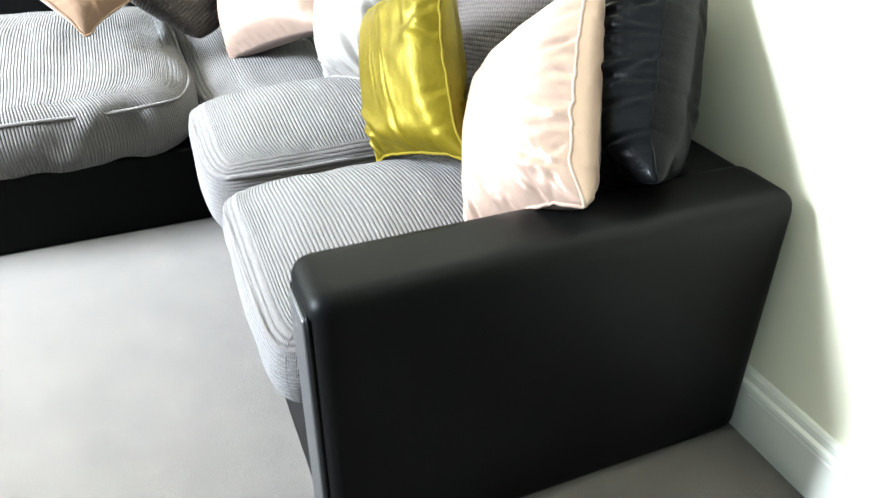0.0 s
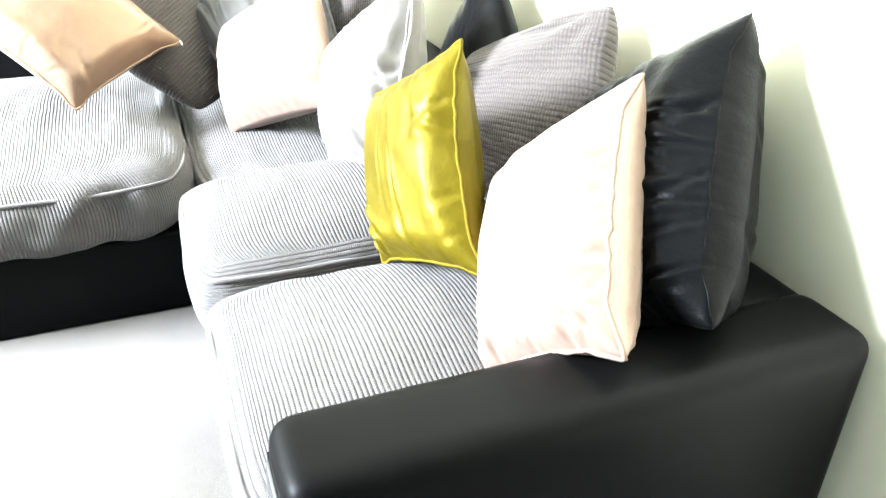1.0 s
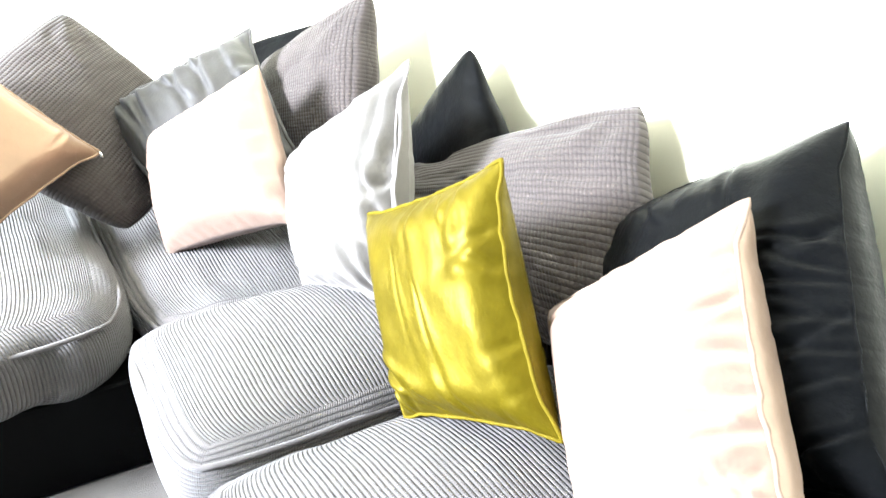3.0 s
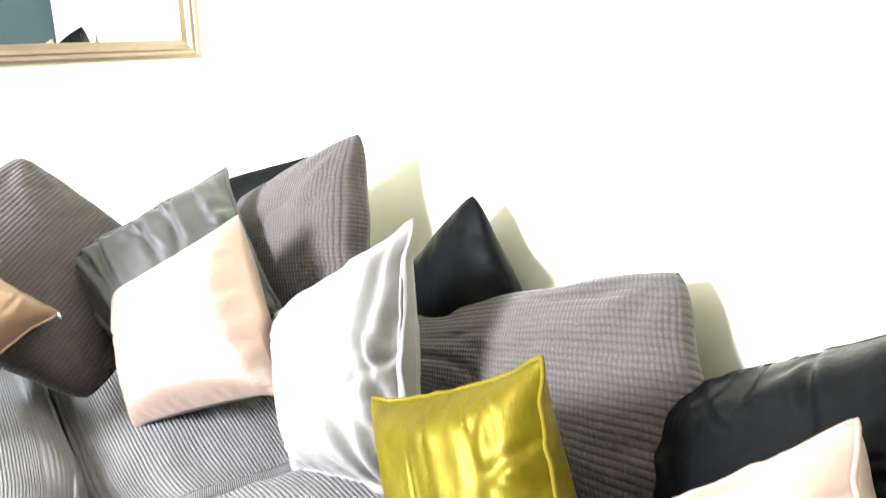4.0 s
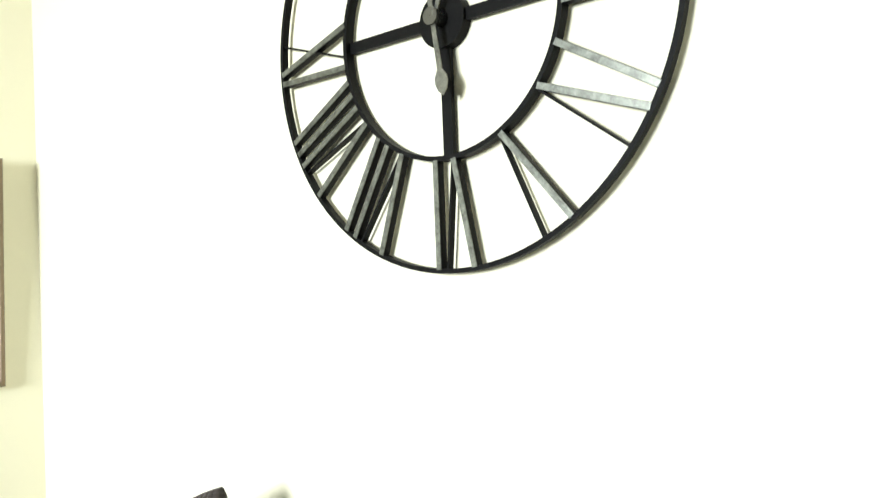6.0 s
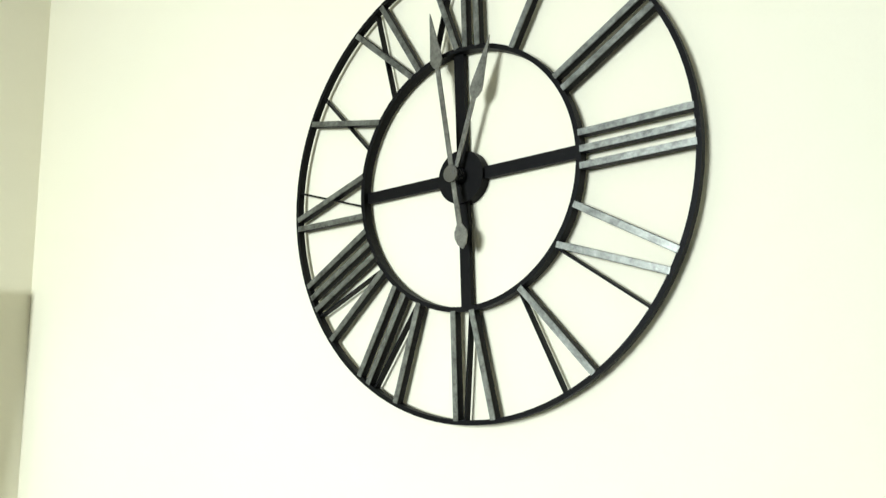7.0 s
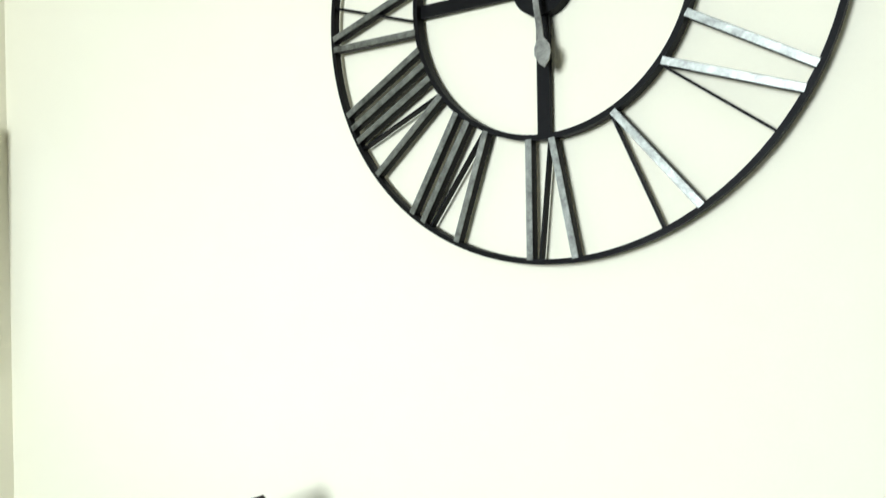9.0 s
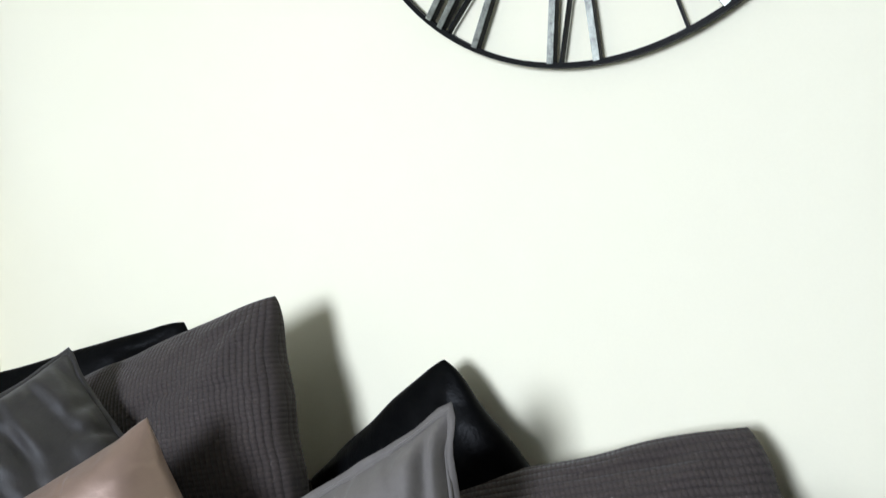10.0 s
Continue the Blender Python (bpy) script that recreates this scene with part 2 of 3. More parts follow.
def round_box(p, power, cx, cy, cz, hx, hy, hz, crown):
    top = max(abs(p.x), abs(p.y), abs(p.z))
    norm = (abs(p.x) ** power + abs(p.y) ** power + abs(p.z) ** power) ** (1 / power)
    q = p * (top / norm)
    rise = crown * (1 - q.x ** 2) * (1 - q.y ** 2) * q.z
    swell = 0.018 * (1 - q.z ** 2)
    return Vector((cx + q.x * (hx + swell), cy + q.y * (hy + swell), cz + q.z * hz + rise))


def seat_cushion(parent, x0, x1, y0, y1, z0, z1, crown, seed, wrinkle=0.006, power=10.0, dents=(), side_ribs=False):
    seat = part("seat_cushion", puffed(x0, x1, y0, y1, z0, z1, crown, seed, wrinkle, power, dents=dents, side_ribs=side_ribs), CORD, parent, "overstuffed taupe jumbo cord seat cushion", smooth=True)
    cx, cy, cz = (x0 + x1) / 2, (y0 + y1) / 2, (z0 + z1) / 2
    hx, hy, hz = (x1 - x0) / 2, (y1 - y0) / 2, (z1 - z0) / 2
    ring = []
    n = 24
    for a, b in [(1, -1 + 2 * i / n) for i in range(n)] + [(1 - 2 * i / n, 1) for i in range(n)] + [(-1, 1 - 2 * i / n) for i in range(n)] + [(-1 + 2 * i / n, -1) for i in range(n)]:
        p = round_box(Vector((a, b, 0.68)), power, cx, cy, cz, hx, hy, hz, crown)
        q = p * 9
        ring.append(p + Vector((0, 0, 0.004 * noise.noise(q))))
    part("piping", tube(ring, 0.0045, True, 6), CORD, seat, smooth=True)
    return seat


SEAT_LOW = 0.19
sofa = tagged(new("corner_sofa"), "black faux leather corner sofa with taupe jumbo cord seats", "sofa")
part("base", box(-0.222, 0.785, -0.748, -0.10, 0.0, 0.205, 0.014, 3), LEATHER, sofa, smooth=False)
part("base", box(-1.16, -0.222, -1.66, -0.10, 0.0, 0.205, 0.014, 3), LEATHER, sofa)
part("back_frame", box(-1.16, 0.80, -0.145, -0.028, 0.0, 0.475, 0.03, 4), LEATHER, sofa, smooth=True)
part("back_frame", box(-1.28, -1.13, -1.66, -0.028, 0.0, 0.475, 0.03, 4), LEATHER, sofa, smooth=True)
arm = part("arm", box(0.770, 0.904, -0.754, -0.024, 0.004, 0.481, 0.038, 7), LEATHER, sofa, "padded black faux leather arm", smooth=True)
part("front_panel", box(0.806, 0.880, -0.760, -0.744, 0.012, 0.446, 0.005, 3), LEATHER_LIT, arm, "flat leather facing of the arm, coloured paler as lit by the window", smooth=True)
corner = [Vector((0.803 if k in (0, 3) else 0.883, -0.752, 0.012 if k < 2 else 0.449)) for k in range(4)]
loop_points = [corner[k].lerp(corner[(k + 1) % 4], i / 10) for k in range(4) for i in range(10)]
part("piping", tube(loop_points, 0.0045, True, 6), LEATHER, arm, smooth=True)

seat_cushion(sofa, 0.275, 0.766, -0.775, -0.16, SEAT_LOW, 0.334, 0.058, 1)
seat_cushion(sofa, -0.135, 0.262, -0.785, -0.16, SEAT_LOW, 0.372, 0.04, 2, 0.006, 7.0)
seat_cushion(sofa, -1.10, -0.185, -0.735, -0.16, SEAT_LOW, 0.318, 0.03, 3, 0.011, 7.0)
seat_cushion(sofa, -1.10, -0.195, -1.64, -0.765, SEAT_LOW, 0.360, 0.05, 4, 0.011, 6.5, [(-0.19, -0.93, 0.29, 0.045, 0.026), (-0.19, -0.90, 0.335, 0.03, 0.018), (-0.19, -0.985, 0.33, 0.045, -0.010), (-0.25, -0.84, 0.38, 0.05, -0.010), (-0.40, -0.84, 0.40, 0.05, 0.014)], True)


# ---- loose cushions ----
def pillow(width, height, fill, seed, n=56, steps=200, bend=0.25):
    """Two square sheets of cloth sewn at their edges and filled: the rest shape of a soft cushion, as an array of side, row, column, xyz."""
    rng = np.random.RandomState(seed)
    hx, hy = width / n, height / n
    gx, gy = np.meshgrid(np.linspace(-width / 2, width / 2, n + 1), np.linspace(-height / 2, height / 2, n + 1), indexing="ij")
    dome = (1 - (2 * gx / width) ** 2) * (1 - (2 * gy / height) ** 2)
    p = np.zeros((2, n + 1, n + 1, 3))
    p[..., 0], p[..., 1] = gx, gy
    lumps = sum(rng.uniform(-1, 1) * np.sin(gx / width * rng.uniform(3, 14) + rng.uniform(0, 6)) * np.sin(gy / height * rng.uniform(3, 14) + rng.uniform(0, 6)) for _ in range(8))
    p[0, ..., 2] = dome * fill * 0.3 + lumps * dome * 0.004
    p[1, ..., 2] = -dome * fill * 0.3 + lumps[::-1] * dome * 0.004
    old = p.copy()
    target = fill * width * height * 0.5

    def pull(a, b, rest, stiff, push=1.0):
        d = b - a
        length = np.sqrt((d * d).sum(-1, keepdims=True)) + 1e-12
        c = (length - rest) / length * 0.5 * stiff
        c = np.where(c < 0, c * push, c)
        a += d * c
        b -= d * c

    diag = math.hypot(hx, hy)
    for step in range(steps):
        v = (p - old) * 0.93
        old = p.copy()
        du, dv = np.zeros_like(p), np.zeros_like(p)
        du[:, 1:-1], dv[:, :, 1:-1] = (p[:, 2:] - p[:, :-2]) / 2, (p[:, :, 2:] - p[:, :, :-2]) / 2
        normal = np.cross(du, dv)
        normal[1] *= -1
        volume = (normal[0, ..., 2] * p[0, ..., 2]).sum() + (normal[1, ..., 2] * p[1, ..., 2]).sum()
        press = np.clip((target - volume) / target, -0.3, 1.0) * 0.0011 / (hx * hy)
        p = p + v + normal * press
        for _ in range(7):
            for k in (0, 1):
                pull(p[:, k:-1:2], p[:, k + 1::2], hx, 1.0) if (n + 1 - k) % 2 == 0 else pull(p[:, k:-1:2], p[:, k + 1::2][:, :p[:, k:-1:2].shape[1]], hx, 1.0)
                pull(p[:, :, k:-1:2], p[:, :, k + 1::2][:, :, :p[:, :, k:-1:2].shape[2]], hy, 1.0)
                pull(p[:, k:-1:2, :-1], p[:, k + 1::2, 1:][:, :p[:, k:-1:2].shape[1]], diag, 0.35)
                pull(p[:, k:-1:2, 1:], p[:, k + 1::2, :-1][:, :p[:, k:-1:2].shape[1]], diag, 0.35)
            for k in range(4):
                a, b = p[:, k:-2:4], p[:, k + 2::4]
                m = min(a.shape[1], b.shape[1])
                pull(a[:, :m], b[:, :m], 2 * hx, bend)
                a, b = p[:, :, k:-2:4], p[:, :, k + 2::4]
                m = min(a.shape[2], b.shape[2])
                pull(a[:, :, :m], b[:, :, :m], 2 * hy, bend)
            for edge in ((slice(None), 0), (slice(None), n), (0, slice(None)), (n, slice(None))):
                seam = (p[0][edge] + p[1][edge]) / 2
                p[0][edge] = seam
                p[1][edge] = seam
    q = p.copy()
    q[:, 1:-1, 1:-1] = p[:, 1:-1, 1:-1] * 0.5 + (p[:, 2:, 1:-1] + p[:, :-2, 1:-1] + p[:, 1:-1, 2:] + p[:, 1:-1, :-2]) * 0.125
    for _ in range(14):
        r = q.copy()
        r[:, 1:-1, 1:-1] = q[:, 1:-1, 1:-1] * 0.5 + (q[:, 2:, 1:-1] + q[:, :-2, 1:-1] + q[:, 1:-1, 2:] + q[:, 1:-1, :-2]) * 0.125
        q = r
    q -= q.mean(axis=(0, 1, 2))
    # twice as fine
    wide = np.zeros((2, 2 * n + 1, n + 1, 3))
    wide[:, ::2], wide[:, 1::2] = q, (q[:, 1:] + q[:, :-1]) / 2
    both = np.zeros((2, 2 * n + 1, 2 * n + 1, 3))
    both[:, :, ::2], both[:, :, 1::2] = wide, (wide[:, :, 1:] + wide[:, :, :-1]) / 2
    return both


def cushion(name, tl, tr, br, bl, thick, mat, label, group, pinch=0.07, wrinkle=0.006, folds=0.004, seed=0, piping=None, category="cushion", back=None, cells=72, full=0.5, round_tips=0, pucker=0.004, drape=0.0, flange=0.0, fill=0.0, cord_radius=0.0032, puff=0.55, slack=0.3, bend=0.12, crease=0.005, creases=22, marks=(), upright=False, bow_right=None):
    """A soft square cushion hung between its four corner tips, seen from the front; it bulges to both sides and its edges draw in."""
    a, b, c, d = (Vector(p) for p in (tl, tr, br, bl))
    mid = (a + b + c + d) / 4
    across = ((b - a) + (c - d)).normalized()
    up = (a - d) + (b - c)
    up = (up - across * up.dot(across)).normalized()
    out = across.cross(up)
    m = Matrix((across, up, out)).transposed().to_4x4()
    m.translation = mid
    inv = m.inverted()
    a, b, c, d = (inv @ p for p in (a, b, c, d))
    if flange:
        a, b, c, d = (p * (1 - flange / p.length) for p in (a, b, c, d))
    width, height = ((b - a).length + (c - d).length) / 2, ((a - d).length + (b - c).length) / 2

    def at(s, t):
        return (a * (1 - s) * (1 + t) + b * (1 + s) * (1 + t) + c * (1 + s) * (1 - t) + d * (1 - s) * (1 - t)) / 4

    def surface(s, t, side):
        body = max(0.0, (1 - s * s) * (1 - t * t))
        if round_tips:
            s, t = s * (1 - round_tips * t ** 12), t * (1 - round_tips * s ** 12)
        ps, pt = s * (1 - pinch * (1 - t * t) * abs(s)), t * (1 - pinch * (1 - s * s) * abs(t))
        ps *= 1 + 0.03 * noise.noise(Vector((t * 2.6, seed * 1.3, 1.0 if s > 0 else 5.0))) * s ** 6
        pt *= 1 + 0.03 * noise.noise(Vector((s * 2.6, seed * 1.3, 9.0 if t > 0 else 13.0))) * t ** 6
        p = at(ps, pt)
        bulge = thick / 2 * body ** full
        q = Vector((s * 1.3, t * 1.3, side * 3 + seed * 5.1))
        relief = noise.noise(q) * wrinkle * 2 + noise.noise(q * 2.4) * wrinkle * 0.5
        for k, (cs, ct) in enumerate(((-1, 1), (1, 1), (1, -1), (-1, -1))):
            ds, dt = s - cs, t - ct
            far = math.hypot(ds, dt)
            turn = math.atan2(dt * -ct, ds * -cs)
            wave = math.sin(turn * (9 + 2 * ((seed + k) % 3)) + seed * 1.7 + k * 2.1 + 2.5 * noise.noise(q * 0.9 + Vector((k, 0, 0))))
            relief += folds * wave * min(1.0, far * 3) * math.exp(-((far / 0.75) ** 2))
        edge = 1 - (s ** 8 + t ** 8) ** 0.125
        # short puckers where the seam gathers the cloth
        for along, gap, shift in ((t, 1 - abs(s), 1.0 if s > 0 else 4.0), (s, 1 - abs(t), 7.0 if t > 0 else 11.0)):
            ripple = noise.noise(Vector((along * 4.2, shift + seed * 3.3, side * 2.0 + gap * 0.7)))
            relief += pucker * ripple * math.exp(-(((gap - 0.14) / 0.2) ** 2))
        # hanging folds that start at the upper seam
        if drape:
            hang = s * 5.5 + 1.2 * t + 2.2 * noise.noise(Vector((s * 1.7, t * 0.6, seed * 1.9 + side)))
            relief += drape * math.sin(2 * hang) * (0.4 + 0.6 * math.sin(hang + 1) ** 2) * (0.35 + 0.65 * math.exp(-(((1 - t) / 1.0) ** 2))) * (0.5 + 0.9 * abs(noise.noise(Vector((s * 2.1, seed, t)))))
        for k in range(2):
            ridge = abs(noise.noise(Vector((s * 1.1 + t * 1.7 + seed + k * 9, t * 0.5 - s * 0.8, seed * 2.0 + side))))
            relief -= folds * 0.8 * math.exp(-((ridge / 0.06) ** 2))
        return p + Vector((0, 0, side * (bulge + relief * max(0.0, min(1.0, edge * 7)))))

    if fill:
        cells = 112
        sheet = pillow(width, height, fill, seed, cells // 2, bend=bend)
        tip_x, tip_y = np.abs(sheet[0, [0, 0, -1, -1], [0, -1, 0, -1]]).mean(axis=0)[:2]
        deep = (sheet[0, cells // 2 - 4:cells // 2 + 5, cells // 2 - 4:cells // 2 + 5, 2].mean() - sheet[1, cells // 2 - 4:cells // 2 + 5, cells // 2 - 4:cells // 2 + 5, 2].mean())

    def filled(i, j, side):
        x, y, z = sheet[0 if side == 1 else 1, i, j]
        s, t = 2 * i / cells - 1, 2 * j / cells - 1
        s, t = s + slack * (x / tip_x - s), t + slack * (y / tip_y - t)
        draw = pinch if bow_right is None or s < 0 else -bow_right
        smooth = at(s * (1 - draw * (1 - t * t) * abs(s)), t * (1 - pinch * (1 - s * s) * abs(t)))
        dome = max(0.0, (1 - s * s) * (1 - t * t)) ** puff
        lift = side * thick * (0.42 * abs(z) / deep + 0.29 * dome)
        inside = max(0.0, min(1.0, (1 - max(abs(s), abs(t))) * 7))
        return Vector((smooth.x, smooth.y, smooth.z + lift + side * gathers(s, t, side) * inside))

    dice = random.Random(seed * 31 + 5)
    tucks = []
    for k in range(creases):
        along_edge, wall = dice.uniform(-0.95, 0.95), dice.randrange(4)
        start = ((-1, along_edge), (1, along_edge), (along_edge, -1), (along_edge, 1))[wall]
        inward = (0.0, math.pi, math.pi / 2, -math.pi / 2)[wall] + dice.uniform(-0.9, 0.9)
        tucks.append((dice.choice((1, -1)), *start, math.cos(inward), math.sin(inward), dice.uniform(0.2, 0.75), dice.uniform(0.022, 0.05), crease * dice.uniform(0.35, 1.0), dice.uniform(-0.7, 0.7)))
    for s0, t0, angle, reach, wide, deep_by, bow in marks:
        tucks.append((1, s0, t0, math.cos(radians(angle)), math.sin(radians(angle)), reach, wide, deep_by, bow))

    def gathers(s, t, side):
        """Folds that run in from the seams, each a steep valley beside a soft ridge, and a slow unevenness of the filling."""
        q = Vector((s * 1.4, t * 1.4, seed * 3.7 + side))
        total = 0.005 * noise.noise(q) + 0.0022 * noise.noise(q * 2.7)
        for face, s0, t0, ds, dt, reach, wide, deep_by, bow in tucks:
            if face != side:
                continue
            x, y = s - s0, t - t0
            far = x * ds + y * dt
            if far < -0.08 or far > reach:
                continue
            w = wide * (0.6 + 0.9 * max(0.0, far) / reach)
            off = y * ds - x * dt - bow * far * far
            if abs(off) > 5 * w:
                continue
            fade = (1 - far / reach) ** 0.8 * min(1.0, (far + 0.08) * 4)
            total += deep_by * fade * (0.9 * math.exp(-(((off - 1.7 * w) / (1.5 * w)) ** 2)) - math.exp(-((off / w) ** 2)) + 0.35 * math.exp(-(((off + 2.2 * w) / (1.3 * w)) ** 2)))
        return total

    bm = bmesh.new()
    uv = bm.loops.layers.uv.new("UVMap")
    n = cells
    where = {}
    for side in (1, -1):
        for i in range(n + 1):
            for j in range(n + 1):
                if side == -1 and (i in (0, n) or j in (0, n)):
                    where[side, i, j] = where[1, i, j]
                else:
                    if fill:
                        s, t = 2 * i / n - 1, 2 * j / n - 1
                        where[side, i, j] = (bm.verts.new(filled(i, j, side)), s, t)
                        continue
                    s, t = math.sin((2 * i / n - 1) * math.pi / 2 * 0.92) / math.sin(math.pi / 2 * 0.92), math.sin((2 * j / n - 1) * math.pi / 2 * 0.92) / math.sin(math.pi / 2 * 0.92)
                    where[side, i, j] = (bm.verts.new(surface(s, t, side)), s, t)
    for side in (1, -1):
        for i in range(n):
            for j in range(n):
                quad = [where[side, i, j], where[side, i + 1, j], where[side, i + 1, j + 1], where[side, i, j + 1]]
                if side == -1:
                    quad.reverse()
                f = bm.faces.new([q[0] for q in quad])
                for loop, q in zip(f.loops, quad):
                    loop[uv].uv = (q[1] * width / 2, q[2] * height / 2) if upright else (q[2] * height / 2, q[1] * width / 2)
    ob = tagged(part(name, bm, mat, smooth=True), label, category, group)
    ob.matrix_world = m
    def seam(s, t):
        if not fill:
            return surface(s, t, 1)
        return filled(round((s + 1) / 2 * cells), round((t + 1) / 2 * cells), 1)

    if flange:
        steps = 28
        ring = [(1, -1 + 2 * i / steps) for i in range(steps)] + [(1 - 2 * i / steps, 1) for i in range(steps)] + [(-1, 1 - 2 * i / steps) for i in range(steps)] + [(-1 + 2 * i / steps, -1) for i in range(steps)]
        fm = bmesh.new()
        loops = []
        for i, (s, t) in enumerate(ring):
            p = seam(s, t)
            way = Vector((p.x, p.y, 0)).normalized() * 0.35 + Vector((s if abs(s) == 1 else 0, t if abs(t) == 1 else 0, 0)).normalized() * 0.75
            wave = 0.45 * flange * math.sin(i * 0.55 + 2.5 * noise.noise(Vector((i * 0.13, seed, 0))))
            outer = p + way * flange * (1 + 0.25 * noise.noise(Vector((i * 0.3, seed, 2)))) + Vector((0, 0, wave))
            inner = p - way * 0.004
            loops.append([fm.verts.new(v) for v in (inner + Vector((0, 0, 0.0015)), outer + Vector((0, 0, 0.0012)), outer - Vector((0, 0, 0.0012)), inner - Vector((0, 0, 0.0015)))])
        for i in range(len(loops)):
            p, q = loops[i], loops[(i + 1) % len(loops)]
            for k in range(4):
                fm.faces.new((p[k], p[(k + 1) % 4], q[(k + 1) % 4], q[k]))
        bmesh.ops.recalc_face_normals(fm, faces=fm.faces[:])
        part("flange", fm, mat, ob, smooth=True)
    if piping:
        steps = 56
        ring = [(1, -1 + 2 * i / steps) for i in range(steps)] + [(1 - 2 * i / steps, 1) for i in range(steps)] + [(-1, 1 - 2 * i / steps) for i in range(steps)] + [(-1 + 2 * i / steps, -1) for i in range(steps)]
        wavy = [noise.noise_vector(Vector((s * 7, t * 7, seed))) * 0.0022 for s, t in ring]
        part("piping", tube([seam(s, t) + w for (s, t), w in zip(ring, wavy)], cord_radius, True, 6), piping, ob, smooth=True)
    return ob


# the folds that stand out: start on the face, heading, reach, width, depth, bow
LEATHER_FOLDS = [(0.97, -0.8 + 0.13 * k + 0.05 * math.sin(k * 7.1), 180 + 55 * math.sin(k * 2.3), 0.15 + 0.5 * math.sin(k * 1.7) ** 2, 0.02 + 0.025 * math.sin(k * 3.1) ** 2, 0.012 * (0.3 + 0.7 * math.sin(k * 1.9) ** 2), 0.9 * math.sin(k * 4.1)) for k in range(10)] + [(0.45, -0.95, 125, 0.7, 0.06, 0.014, 0.4), (0.2, -0.25, 35, 0.6, 0.05, 0.012, -0.6), (0.05, -0.45, 15, 0.5, 0.04, 0.011, 0.8), (0.55, 0.25, 220, 0.6, 0.045, 0.011, 0.7), (0.7, -0.98, 100, 0.5, 0.05, 0.012, -0.4)]
YELLOW_FOLDS = [(-1, -0.35, -38, 1.35, 0.06, 0.0085, 0.05), (-1, -0.62, -28, 0.9, 0.045, 0.005, 0.1), (-0.7, -1, 50, 0.5, 0.04, 0.0045, 0.2), (0.25, -1, 115, 0.7, 0.05, 0.005, -0.2), (0.62, 1, -112, 0.8, 0.05, 0.005, 0.2), (0.3, 1, -70, 0.75, 0.05, 0.005, -0.2), (0.0, 1, -95, 0.9, 0.045, 0.004, 0.1), (1, 0.55, 200, 0.8, 0.05, 0.0045, 0.2), (1, 0.2, 165, 0.7, 0.05, 0.0045, -0.2), (1, -0.3, 190, 0.4, 0.04, 0.005, 0.3), (-0.25, 0.5, -88, 1.0, 0.03, 0.003, 0.05), (0.05, 0.2, -84, 0.9, 0.03, 0.003, 0.0)]
PINK_FOLDS = [(0.97, -0.8 + 0.21 * k, 180 + 16 * math.sin(k * 2.9), 0.28 + 0.3 * math.sin(k * 2.1) ** 2, 0.045, 0.012 * math.sin(k * 2.6) ** 2, 0.5 * math.sin(k * 3.7)) for k in range(8)] + [(-0.55, -1, 70, 0.5, 0.05, 0.011, 0.3), (0.1, -1, 100, 0.45, 0.05, 0.011, -0.3), (0.6, -1, 110, 0.4, 0.045, 0.014, 0.2), (0.75, -0.3, 172, 0.6, 0.05, 0.012, 0.25), (0.8, -0.7, 160, 0.5, 0.045, 0.012, -0.2), (0.85, 0.35, 195, 0.35, 0.04, 0.009, 0.2)]
SILVER_FOLDS = [(0.84, 1, -95, 1.7, 0.07, 0.012, -0.08), (0.97, 0.5, -104, 1.2, 0.06, 0.013, 0.08), (0.7, 0.2, -80, 0.9, 0.045, 0.009, 0.2), (0.5, 1, -70, 0.45, 0.045, 0.006, 0.1), (0.2, 1, -95, 0.35, 0.05, 0.005, -0.1), (0.25, -1, 125, 0.7, 0.06, 0.010, 0.2), (0.62, -1, 112, 0.9, 0.07, 0.017, 0.15), (-0.1, -1, 140, 0.6, 0.05, 0.007, 0.2), (0.85, -1, 105, 0.8, 0.05, 0.012, 0.1), (1, 0.1, 215, 0.6, 0.05, 0.010, -0.2)]
VELVET_FOLDS = [(-0.85 + 0.21 * k + 0.05 * math.sin(k * 5), 0.97, -86 + 10 * math.sin(k * 2.7), 1.0 + 0.6 * math.sin(k * 1.9) ** 2, 0.04 + 0.02 * math.sin(k * 3.3) ** 2, 0.011 * (0.5 + 0.5 * math.sin(k * 2.2) ** 2), 0.12 * math.sin(k * 4.9)) for k in range(9)] + [(1, 0.45, 200, 0.35, 0.06, 0.012, 0.3), (1, 0.05, 165, 0.4, 0.06, 0.013, -0.3), (1, -0.35, 190, 0.35, 0.05, 0.012, 0.2)]
HEM_FOLDS = [(-0.8 + 0.2 * k, -1, 90 + 20 * math.sin(k * 2.1), 0.16 + 0.08 * math.sin(k * 1.3) ** 2, 0.035, 0.005, 0.0) for k in range(9)] + [(1, -0.7 + 0.3 * k, 180 + 15 * math.sin(k * 3), 0.35, 0.07, 0.003, 0.3) for k in range(5)]
BACKS, SCATTER = "loose back cushions on the sofa", "scatter cushions on the sofa"
cushion("back_cushion", (-0.32, -0.12, 0.49), (0.297, -0.058, 0.763), (0.520, -0.205, 0.41), (-0.16, -0.25, 0.34), 0.15, CORD_BACK, "large brown-grey jumbo cord back cushion leaning on the wall", BACKS, 0.0, 0.006, 0.005, 11, full=0.36, round_tips=0.02)
